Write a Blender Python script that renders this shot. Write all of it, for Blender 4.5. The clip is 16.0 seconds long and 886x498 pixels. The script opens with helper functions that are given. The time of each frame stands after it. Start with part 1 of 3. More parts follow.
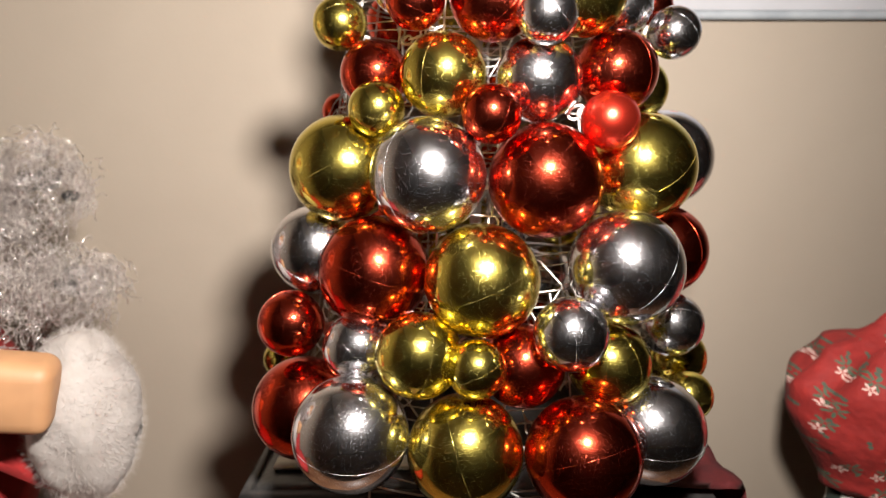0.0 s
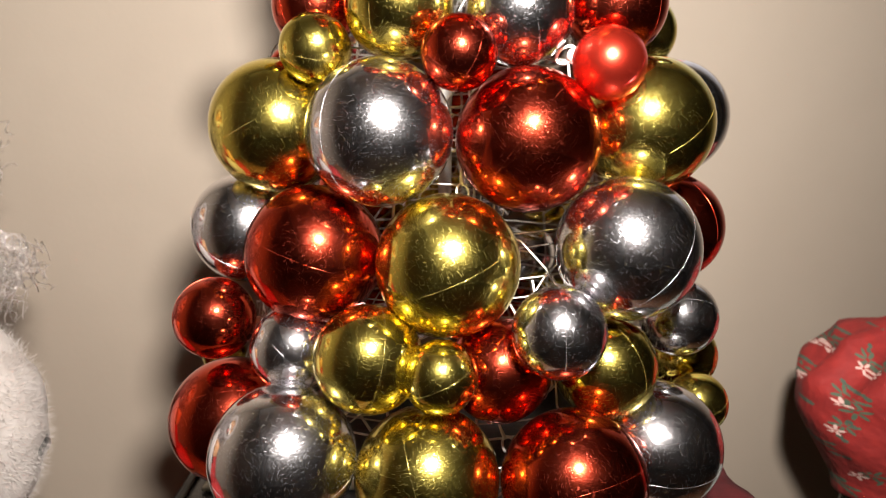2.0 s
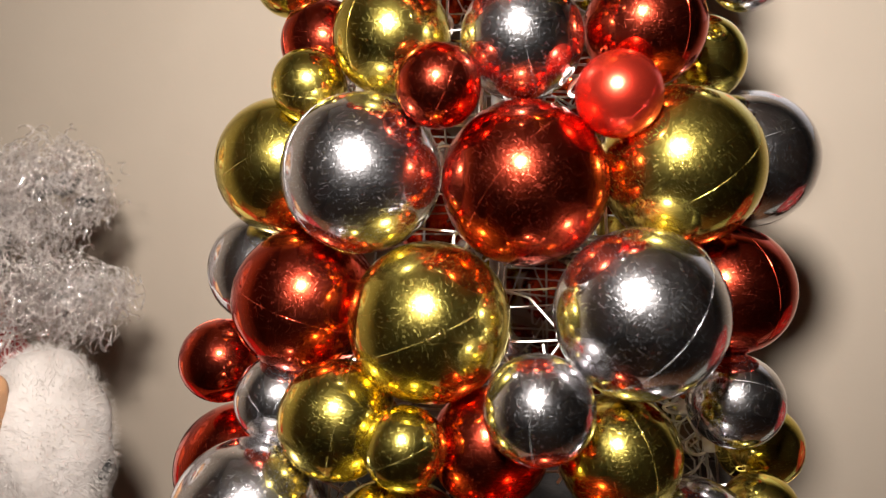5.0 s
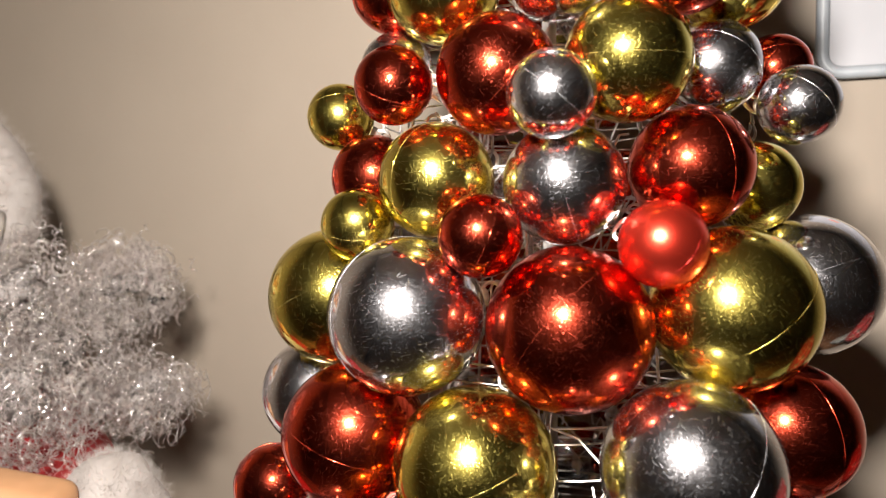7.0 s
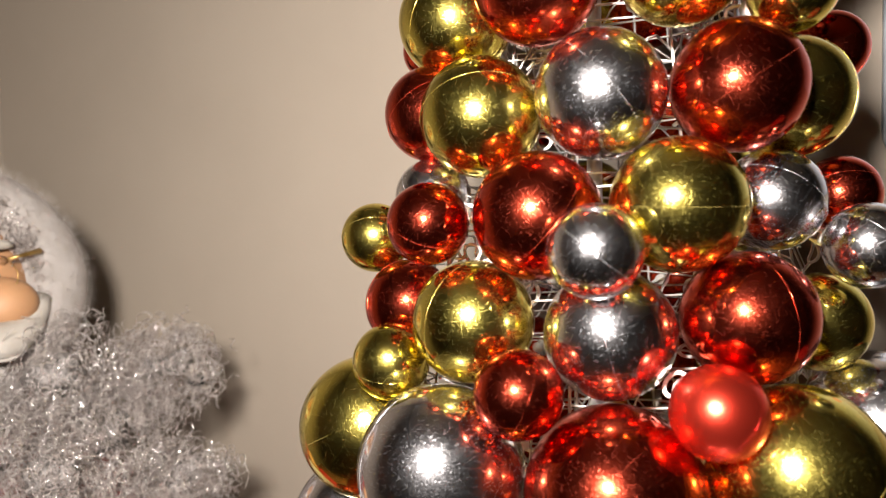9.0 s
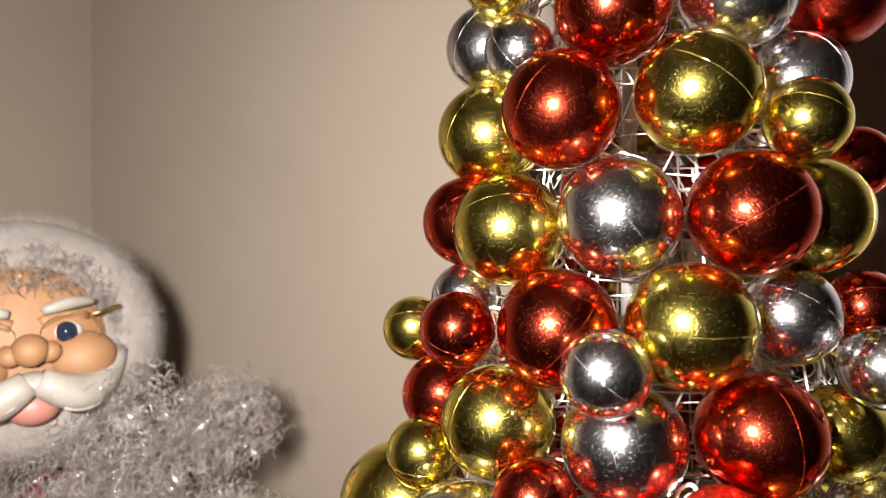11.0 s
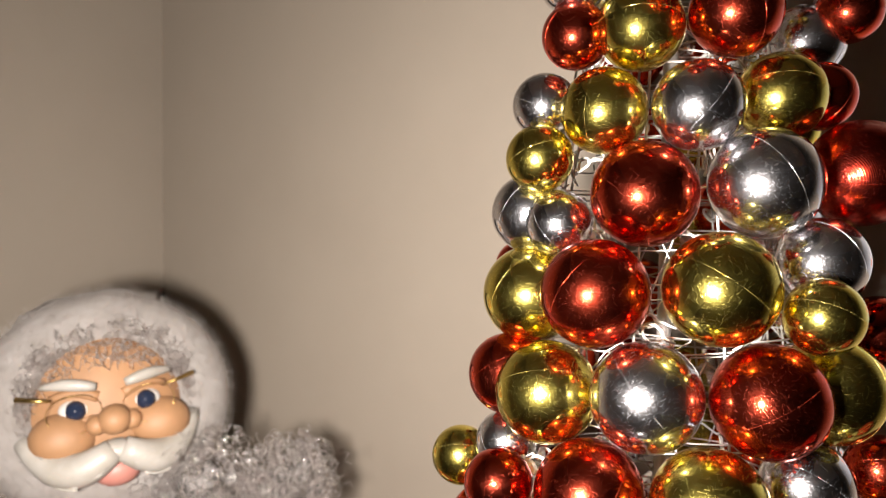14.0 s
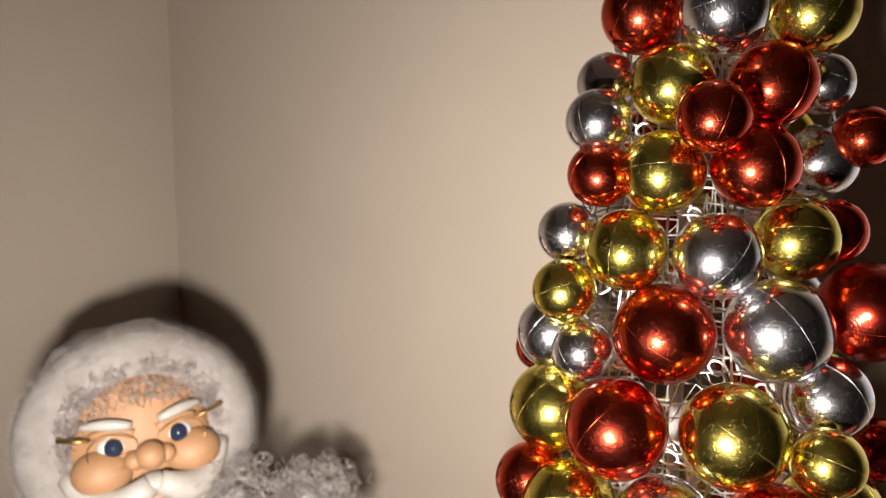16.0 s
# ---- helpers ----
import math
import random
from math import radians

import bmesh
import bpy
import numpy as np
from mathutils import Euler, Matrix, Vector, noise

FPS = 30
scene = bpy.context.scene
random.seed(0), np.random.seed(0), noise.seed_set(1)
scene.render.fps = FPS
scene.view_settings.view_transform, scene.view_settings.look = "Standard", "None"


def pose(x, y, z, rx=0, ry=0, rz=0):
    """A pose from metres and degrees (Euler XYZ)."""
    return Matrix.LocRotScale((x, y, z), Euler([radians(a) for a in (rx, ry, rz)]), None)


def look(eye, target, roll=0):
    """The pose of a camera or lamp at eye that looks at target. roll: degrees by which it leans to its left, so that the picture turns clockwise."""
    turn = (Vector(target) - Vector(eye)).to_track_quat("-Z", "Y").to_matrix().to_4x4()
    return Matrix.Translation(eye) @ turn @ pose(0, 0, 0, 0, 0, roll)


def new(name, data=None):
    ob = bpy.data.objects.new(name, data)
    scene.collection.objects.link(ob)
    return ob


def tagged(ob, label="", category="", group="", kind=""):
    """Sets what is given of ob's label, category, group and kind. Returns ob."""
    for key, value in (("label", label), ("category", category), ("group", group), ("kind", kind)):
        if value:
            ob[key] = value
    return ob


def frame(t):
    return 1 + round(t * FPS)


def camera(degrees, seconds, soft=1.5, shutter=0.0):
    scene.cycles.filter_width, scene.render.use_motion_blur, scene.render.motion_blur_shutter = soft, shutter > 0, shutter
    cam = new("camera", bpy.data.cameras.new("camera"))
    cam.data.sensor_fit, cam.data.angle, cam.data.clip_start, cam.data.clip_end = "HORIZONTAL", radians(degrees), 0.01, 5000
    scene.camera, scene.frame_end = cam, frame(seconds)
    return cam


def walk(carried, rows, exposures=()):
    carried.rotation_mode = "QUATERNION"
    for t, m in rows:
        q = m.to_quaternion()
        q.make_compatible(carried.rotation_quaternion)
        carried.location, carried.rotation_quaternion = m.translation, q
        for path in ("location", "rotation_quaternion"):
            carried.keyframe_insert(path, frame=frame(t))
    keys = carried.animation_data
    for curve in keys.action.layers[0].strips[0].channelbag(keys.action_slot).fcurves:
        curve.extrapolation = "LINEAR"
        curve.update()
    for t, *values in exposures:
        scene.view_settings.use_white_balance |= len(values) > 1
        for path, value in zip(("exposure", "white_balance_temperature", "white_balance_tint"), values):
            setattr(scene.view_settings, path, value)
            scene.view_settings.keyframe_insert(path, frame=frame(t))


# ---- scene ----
cam = camera(61.7, 16.0, soft=1.0)
cam.data.dof.use_dof, cam.data.dof.focus_distance, cam.data.dof.aperture_fstop = True, 0.42, 9.0
METRES, EYE, TILT, LEAN, TURN = 0.68, 1.06, -9.28, 0.0, 0.0
ROWS = [
    (0.0, 0.0, 0.0, 0.0, 0.0, 0.0, 0.0),
    (0.5, 0.0104, 0.0362, 0.006, -0.57, -0.32, 0.08),
    (1.0, 0.0113, 0.0682, 0.0088, -1.11, -0.4, 0.21),
    (1.5, 0.0102, 0.1061, 0.0048, -1.48, -0.92, 0.22),
    (2.0, 0.0212, 0.1525, -0.0041, -1.37, -1.42, 0.02),
    (2.5, 0.0494, 0.1891, -0.0068, 0.59, -1.7, -0.41),
    (3.0, 0.0848, 0.2129, -0.0096, 3.69, -1.34, -0.83),
    (5.5, 0.1926, 0.2308, 0.0161, 15.27, 2.69, -2.52),
    (6.0, 0.2035, 0.2192, 0.0438, 16.08, 3.68, -2.35),
    (6.5, 0.2029, 0.2174, 0.064, 17.46, 4.14, -2.07),
    (7.0, 0.1943, 0.2318, 0.0786, 19.51, 4.75, -2.29),
    (7.5, 0.1928, 0.2521, 0.0955, 21.08, 4.76, -2.48),
    (8.0, 0.1923, 0.2587, 0.1204, 21.97, 5.24, -2.75),
    (8.5, 0.1903, 0.2554, 0.146, 22.57, 5.79, -2.71),
    (9.0, 0.1915, 0.2533, 0.1703, 23.24, 6.16, -2.8),
    (11.5, 0.2519, 0.2033, 0.2432, 29.67, 7.59, -5.0),
    (12.0, 0.2658, 0.183, 0.2594, 30.82, 7.44, -5.15),
    (12.5, 0.2697, 0.1682, 0.2782, 32.1, 7.71, -5.57),
    (13.0, 0.2701, 0.1646, 0.2944, 32.57, 7.63, -5.76),
    (13.5, 0.2659, 0.1608, 0.3328, 32.66, 6.76, -5.74),
    (14.0, 0.2689, 0.1498, 0.375, 32.52, 5.56, -5.69),
    (14.5, 0.2693, 0.1306, 0.4181, 32.35, 3.84, -5.51),
    (15.0, 0.2645, 0.0999, 0.4638, 32.98, 2.63, -5.31),
    (15.5, 0.2631, 0.0949, 0.5005, 32.96, 1.14, -5.37),
    (16.0, 0.2559, 0.0872, 0.5512, 32.5, -0.03, -5.31),
]

walk(cam, [(t, pose(0, 0, EYE, TILT, LEAN, TURN) @ pose(METRES * x, METRES * y, METRES * z, 90 + pitch, roll, yaw)) for t, x, y, z, yaw, pitch, roll in ROWS],
     exposures=[(0.0, 0.08), (3.0, 0.16), (7.0, -0.02), (9.0, -0.06), (12.5, -0.12), (16.0, -0.03)])

# ---- light: a dark room, lit by one small white lamp beside the viewer ----
world = bpy.data.worlds.new("world")
scene.world = world
world.use_nodes = True
world.node_tree.nodes["Background"].inputs[0].default_value = (0.9, 0.8, 0.7, 1)
world.node_tree.nodes["Background"].inputs[1].default_value = 0.004

LAMP = (0.078, 0.095, 1.255)
lamp_data = bpy.data.lights.new("torch", "SPOT")
lamp_data.energy, lamp_data.shadow_soft_size = 97.0, 0.034
lamp_data.spot_size, lamp_data.spot_blend = radians(152), 1.0
lamp_data.color = (1.0, 0.93, 0.87)
lamp = new("torch", lamp_data)
lamp.matrix_world = look(LAMP, (-0.12, 0.67, 1.14))


# ---- materials ----
def material(name, color, rough=0.5, metal=0.0, **more):
    m = bpy.data.materials.new(name)
    m.use_nodes = True
    p = m.node_tree.nodes["Principled BSDF"]
    p.inputs["Base Color"].default_value = (*color, 1)
    p.inputs["Roughness"].default_value = rough
    p.inputs["Metallic"].default_value = metal
    for k, v in more.items():
        p.inputs[k].default_value = v
    return m


def node(m, kind, **values):
    n = m.node_tree.nodes.new(kind)
    for k, v in values.items():
        n.inputs[k].default_value = v
    return n


def link(m, a, b):
    m.node_tree.links.new(a, b)


def ramp(m, source, stops):
    n = m.node_tree.nodes.new("ShaderNodeValToRGB")
    e = n.color_ramp.elements
    while len(e) < len(stops):
        e.new(0.5)
    for i, (at, c) in enumerate(stops):
        e[i].position = at
        e[i].color = (*c, 1) if not isinstance(c, (int, float)) else (c, c, c, 1)
    link(m, source, n.inputs["Fac"])
    return n.outputs["Color"]


def coords(m):
    return m.node_tree.nodes.new("ShaderNodeTexCoord").outputs["Object"]


def noisy(m, scale, detail=4, rough=0.6, where=None):
    n = node(m, "ShaderNodeTexNoise", Scale=scale, Detail=detail, Roughness=rough)
    link(m, where or coords(m), n.inputs["Vector"])
    return n.outputs["Fac"]


def bump(m, height, strength, distance):
    n = node(m, "ShaderNodeBump", Strength=strength, Distance=distance)
    link(m, height, n.inputs["Height"])
    link(m, n.outputs["Normal"], m.node_tree.nodes["Principled BSDF"].inputs["Normal"])


def bsdf(m):
    return m.node_tree.nodes["Principled BSDF"]


def tint(m, fac, a, b, lo=0.35, hi=0.65):
    link(m, ramp(m, fac, [(lo, a), (hi, b)]), bsdf(m).inputs["Base Color"])


def foil(name, color, rough=0.1, haze=0.043):
    """Metallised plastic: a clear mirror under a thin veil of rubbed specks and hairline scratches."""
    m = material(name, color, rough, 1.0)
    t = m.node_tree
    out = t.nodes["Material Output"]
    p = bsdf(m)
    info = t.nodes.new("ShaderNodeObjectInfo")
    shift = t.nodes.new("ShaderNodeVectorMath")
    shift.operation = "ADD"
    mul = t.nodes.new("ShaderNodeMath")
    mul.operation = "MULTIPLY"
    mul.inputs[1].default_value = 7.0
    link(m, info.outputs["Random"], mul.inputs[0])
    link(m, coords(m), shift.inputs[0])
    link(m, mul.outputs[0], shift.inputs[1])
    where = shift.outputs[0]
    fine = noisy(m, 950, 2, 0.6, where)
    broad = noisy(m, 38, 4, 0.6, where)
    marks = []
    for turn, size in (((0.4, 0.9, 0.3), (3600, 330, 330)), ((1.3, 0.2, 1.1), (300, 3300, 360)), ((0.8, 1.9, 2.2), (380, 310, 3900)), ((2.3, 0.6, 1.7), (2900, 240, 300))):
        stretch = t.nodes.new("ShaderNodeMapping")
        stretch.inputs["Scale"].default_value = size
        stretch.inputs["Rotation"].default_value = turn
        link(m, where, stretch.inputs["Vector"])
        lines = node(m, "ShaderNodeTexNoise", Scale=1.0, Detail=1.0, Distortion=0.4)
        link(m, stretch.outputs[0], lines.inputs["Vector"])
        marks.append(ramp(m, lines.outputs["Fac"], [(0.705, 0.0), (0.735, 1.0)]))
    for extra in marks[1:]:
        most = t.nodes.new("ShaderNodeMath")
        most.operation = "MAXIMUM"
        link(m, marks[0], most.inputs[0])
        link(m, extra, most.inputs[1])
        marks[0] = most.outputs[0]
    link(m, ramp(m, broad, [(0.3, rough * 0.7), (0.75, rough * 1.5)]), p.inputs["Roughness"])
    veil = t.nodes.new("ShaderNodeBsdfAnisotropic")
    veil.inputs["Color"].default_value = (*[min(1, c * 1.1 + 0.03) for c in color], 1)
    veil.inputs["Roughness"].default_value = 0.31
    b2 = node(m, "ShaderNodeBump", Strength=0.5, Distance=0.00025)
    link(m, fine, b2.inputs["Height"])
    link(m, b2.outputs["Normal"], veil.inputs["Normal"])
    mix = t.nodes.new("ShaderNodeMixShader")
    specks = ramp(m, fine, [(0.42, haze * 0.4), (0.72, haze * 2.6)])
    worn = ramp(m, broad, [(0.35, 0.5), (0.7, 1.5)])
    rubbed = t.nodes.new("ShaderNodeMath")
    rubbed.operation = "MULTIPLY"
    link(m, specks, rubbed.inputs[0])
    link(m, worn, rubbed.inputs[1])
    both = t.nodes.new("ShaderNodeMath")
    both.operation, both.use_clamp = "MULTIPLY_ADD", True
    both.inputs[1].default_value = 0.45
    link(m, marks[0], both.inputs[0])
    link(m, rubbed.outputs[0], both.inputs[2])
    link(m, both.outputs[0], mix.inputs[0])
    link(m, p.outputs[0], mix.inputs[1])
    link(m, veil.outputs[0], mix.inputs[2])
    link(m, mix.outputs[0], out.inputs["Surface"])
    return m


FOIL = {
    "gold": foil("gold_foil", (0.74, 0.6, 0.12)),
    "silver": foil("silver_foil", (0.76, 0.74, 0.76)),
    "red": foil("red_foil", (0.58, 0.056, 0.018)),
    "matte": material("matte_red", (0.74, 0.055, 0.03), 0.25, 0.97),
}
bump(FOIL["matte"], noisy(FOIL["matte"], 900, 2), 0.15, 0.0003)
FOIL["thread"] = foil("thread_wound_red", (0.42, 0.03, 0.012), 0.12, 0.05)
winding = node(FOIL["thread"], "ShaderNodeTexWave", Scale=520.0, Distortion=1.2, Detail=2.0)
link(FOIL["thread"], coords(FOIL["thread"]), winding.inputs["Vector"])
bump(FOIL["thread"], winding.outputs["Fac"], 0.16, 0.0006)
SEAM = {k: material(k + "_seam", c, 0.22, 0.9) for k, c in
        {"gold": (0.85, 0.68, 0.2), "silver": (0.85, 0.85, 0.87), "red": (0.75, 0.1, 0.05), "matte": (0.6, 0.05, 0.04), "thread": (0.5, 0.04, 0.02)}.items()}
CLEAR = material("clear_cap", (0.75, 0.72, 0.68), 0.25)
WIRE = material("white_wire", (0.78, 0.76, 0.73), 0.4)
tint(WIRE, noisy(WIRE, 60), (0.42, 0.4, 0.37), (0.62, 0.6, 0.57))

PAINT = material("wall_paint", (0.62, 0.53, 0.43), 0.75)
tint(PAINT, noisy(PAINT, 2.2, 5), (0.232, 0.192, 0.15), (0.256, 0.214, 0.169))
bump(PAINT, noisy(PAINT, 160, 5), 0.12, 0.002)
PLAIN = material("ceiling_paint", (0.5, 0.48, 0.45), 0.9)
tint(PLAIN, noisy(PLAIN, 3), (0.46, 0.44, 0.41), (0.52, 0.5, 0.47))
CARPET = material("carpet", (0.16, 0.12, 0.09), 0.95)
tint(CARPET, noisy(CARPET, 30), (0.12, 0.09, 0.07), (0.2, 0.15, 0.11))
bump(CARPET, noisy(CARPET, 300), 0.5, 0.004)
WOOD = material("dark_wood", (0.16, 0.08, 0.04), 0.4)
tint(WOOD, noisy(WOOD, 9, 6), (0.11, 0.05, 0.025), (0.2, 0.1, 0.05))
VINYL = material("black_vinyl", (0.018, 0.017, 0.017), 0.32)
bump(VINYL, noisy(VINYL, 140, 5), 0.35, 0.002)
tint(VINYL, noisy(VINYL, 25), (0.012, 0.012, 0.012), (0.03, 0.028, 0.027))
PAPER = material("paper_label", (0.62, 0.62, 0.5), 0.7)
tint(PAPER, noisy(PAPER, 60), (0.5, 0.52, 0.42), (0.72, 0.7, 0.58))
RED_CLOTH = material("dark_red_cloth", (0.2, 0.012, 0.014), 0.9)
tint(RED_CLOTH, noisy(RED_CLOTH, 40), (0.06, 0.004, 0.005), (0.11, 0.007, 0.008))
BOARD = material("white_board", (0.62, 0.62, 0.64), 0.25)
tint(BOARD, noisy(BOARD, 6), (0.31, 0.31, 0.325), (0.35, 0.35, 0.37))
GREY = material("grey_plastic", (0.26, 0.28, 0.3), 0.4)
tint(GREY, noisy(GREY, 20), (0.22, 0.24, 0.26), (0.3, 0.32, 0.34))
STICKER = material("orange_paper", (0.6, 0.09, 0.02), 0.6)
tint(STICKER, noisy(STICKER, 70), (0.5, 0.05, 0.015), (0.62, 0.16, 0.03))
SKIN = material("painted_vinyl", (0.75, 0.36, 0.14), 0.62)
tint(SKIN, noisy(SKIN, 14, 3), (0.24, 0.125, 0.058), (0.31, 0.163, 0.077))
LIPS = material("pink_vinyl", (0.36, 0.15, 0.12), 0.5)
MOULD = material("white_vinyl", (0.74, 0.7, 0.62), 0.45)
tint(MOULD, noisy(MOULD, 30), (0.27, 0.245, 0.21), (0.33, 0.305, 0.275))
EYEBALL = material("blue_glass_eye", (0.012, 0.017, 0.034), 0.08)
EYEWHITE = material("eye_white", (0.5, 0.48, 0.45), 0.2)
BRASS = material("brass_wire", (0.45, 0.3, 0.1), 0.35, 1.0)
FUR = material("white_fur", (0.72, 0.66, 0.6), 0.9)
tint(FUR, noisy(FUR, 40), (0.36, 0.325, 0.3), (0.46, 0.425, 0.4))
HAIR = material("nylon_curls", (0.5, 0.46, 0.44), 0.1, 0.35)
tint(HAIR, noisy(HAIR, 50), (0.46, 0.42, 0.4), (0.7, 0.655, 0.625))
GLINT = material("bright_nylon", (0.86, 0.84, 0.83), 0.2, 1.0)
# filler core inside the curls; its dark colour stands for shade between strands
UNDER = material("shaded_curl_core", (0.2, 0.185, 0.175), 0.6)
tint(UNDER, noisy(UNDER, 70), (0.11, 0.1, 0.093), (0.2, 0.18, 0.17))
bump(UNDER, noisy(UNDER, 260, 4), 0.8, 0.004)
bump(FUR, noisy(FUR, 120, 4), 0.5, 0.004)
def let_through(m, share, color):
    """Thin strands let part of the light through."""
    t = m.node_tree
    tr = t.nodes.new("ShaderNodeBsdfTranslucent")
    tr.inputs["Color"].default_value = (*color, 1)
    mix = t.nodes.new("ShaderNodeMixShader")
    mix.inputs[0].default_value = share
    link(m, bsdf(m).outputs[0], mix.inputs[1])
    link(m, tr.outputs[0], mix.inputs[2])
    link(m, mix.outputs[0], t.nodes["Material Output"].inputs["Surface"])


let_through(FUR, 0.5, (0.55, 0.51, 0.48))
let_through(HAIR, 0.55, (0.76, 0.7, 0.665))
ROBE = material("red_plush", (0.3, 0.012, 0.012), 0.85)
tint(ROBE, noisy(ROBE, 30), (0.2, 0.008, 0.008), (0.36, 0.016, 0.016))
PRINT = material("holly_print", (0.5, 0.02, 0.018), 0.8)
STRIPE = material("striped_knit", (0.5, 0.5, 0.45), 0.85)
wave = node(STRIPE, "ShaderNodeTexWave", Scale=28.0, Distortion=1.5)
link(STRIPE, coords(STRIPE), wave.inputs["Vector"])
link(STRIPE, ramp(STRIPE, wave.outputs["Fac"], [(0.45, (0.02, 0.035, 0.025)), (0.6, (0.55, 0.55, 0.5))]), bsdf(STRIPE).inputs["Base Color"])


def arithmetic(m, op, a, b=None, c=None):
    n = m.node_tree.nodes.new("ShaderNodeMath")
    n.operation = op
    for i, v in enumerate((a, b, c)):
        if v is None:
            continue
        if isinstance(v, (int, float)):
            n.inputs[i].default_value = v
        else:
            link(m, v, n.inputs[i])
    return n.outputs[0]


def sprigs(m, scale, petals, size, shift, keep, aside=(0.0, 0.0), hollow=0.0):
    """Where little star-shaped sprigs are printed: 1 on them, 0 between."""
    t = m.node_tree
    mp = t.nodes.new("ShaderNodeMapping")
    mp.inputs["Scale"].default_value = (scale, 0.001, scale)
    mp.inputs["Location"].default_value = (shift, 0, shift * 0.7)
    link(m, coords(m), mp.inputs["Vector"])
    v = node(m, "ShaderNodeTexVoronoi", Scale=1.0, Randomness=0.7)
    link(m, mp.outputs[0], v.inputs["Vector"])
    gap = t.nodes.new("ShaderNodeVectorMath")
    gap.operation = "SUBTRACT"
    link(m, mp.outputs[0], gap.inputs[0])
    link(m, v.outputs["Position"], gap.inputs[1])
    xyz = t.nodes.new("ShaderNodeSeparateXYZ")
    link(m, gap.outputs[0], xyz.inputs[0])
    col = t.nodes.new("ShaderNodeSeparateColor")
    link(m, v.outputs["Color"], col.inputs[0])
    gx, gz = arithmetic(m, "ADD", xyz.outputs[0], aside[0]), arithmetic(m, "ADD", xyz.outputs[2], aside[1])
    angle = arithmetic(m, "MULTIPLY_ADD", arithmetic(m, "ARCTAN2", gz, gx), petals, arithmetic(m, "MULTIPLY", col.outputs[1], 6.0))
    edge = arithmetic(m, "MULTIPLY_ADD", arithmetic(m, "COSINE", angle), size * 0.42, size * 0.58)
    dist = arithmetic(m, "SQRT", arithmetic(m, "ADD", arithmetic(m, "MULTIPLY", gx, gx), arithmetic(m, "MULTIPLY", gz, gz)))
    inside = arithmetic(m, "MULTIPLY", arithmetic(m, "LESS_THAN", dist, edge), arithmetic(m, "GREATER_THAN", dist, hollow))
    return arithmetic(m, "MULTIPLY", inside, arithmetic(m, "LESS_THAN", col.outputs[0], keep))


def mixed(m, fac, a, b):
    n = m.node_tree.nodes.new("ShaderNodeMixRGB")
    link(m, fac, n.inputs[0])
    for i, v in ((1, a), (2, b)):
        if isinstance(v, tuple):
            n.inputs[i].default_value = (*v, 1)
        else:
            link(m, v, n.inputs[i])
    return n.outputs[0]


ground_red = ramp(PRINT, noisy(PRINT, 60), [(0.3, (0.17, 0.007, 0.006)), (0.7, (0.24, 0.011, 0.008))])
with_green = mixed(PRINT, sprigs(PRINT, 34, 6, 0.29, 0.0, 0.7, hollow=0.05), ground_red, (0.055, 0.08, 0.05))
with_leaves = mixed(PRINT, sprigs(PRINT, 40, 2, 0.17, 0.55, 0.5), with_green, (0.05, 0.065, 0.045))
with_white = mixed(PRINT, sprigs(PRINT, 34, 5, 0.19, 0.0, 0.6, (0.14, 0.24), 0.03), with_leaves, (0.5, 0.33, 0.29))
link(PRINT, with_white, bsdf(PRINT).inputs["Base Color"])
bump(PRINT, noisy(PRINT, 22, 3), 0.55, 0.012)


# ---- mesh helpers ----
def part(name, bm, mat, parent=None, label="", smooth=True):
    """Links a bmesh as one mesh object."""
    me = bpy.data.meshes.new(name)
    for f in bm.faces:
        f.smooth = smooth
    bm.to_mesh(me)
    bm.free()
    for m in (mat if isinstance(mat, (list, tuple)) else [mat]):
        me.materials.append(m)
    ob = new(name, me)
    ob.parent = parent
    if label:
        tagged(ob, label)
    return ob


def thing(name, place, label, category, group="", kind=""):
    ob = new(name)
    ob.empty_display_size = 0.02
    ob.matrix_world = place
    return tagged(ob, label, category, group, kind)


def box(bm, lo, hi, bevel=0.0, segments=2, mat=0):
    r = bmesh.ops.create_cube(bm, size=1)
    vs = r["verts"]
    for v in vs:
        v.co = Vector([(a + b) / 2 + c * (b - a) for a, b, c in zip(lo, hi, v.co)])
    fs = {f for v in vs for f in v.link_faces}
    for f in fs:
        f.material_index = mat
    if bevel:
        es = {e for v in vs for e in v.link_edges}
        bmesh.ops.bevel(bm, geom=list(es), offset=bevel, segments=segments, affect="EDGES", profile=0.5)
    return bm


def ball(bm, centre, radii, seg=24, rings=16, turn=None, mat=0, wobble=0.0, freq=20.0):
    m = Matrix.Translation(centre) @ (turn.to_4x4() if turn else Matrix()) @ Matrix.Diagonal((*radii, 1))
    r = bmesh.ops.create_uvsphere(bm, u_segments=seg, v_segments=rings, radius=1)
    for v in r["verts"]:
        v.co = m @ v.co
        if wobble:
            v.co += (v.co - Vector(centre)).normalized() * wobble * noise.noise(v.co * freq)
    for f in {f for v in r["verts"] for f in v.link_faces}:
        f.material_index = mat
    return r["verts"]


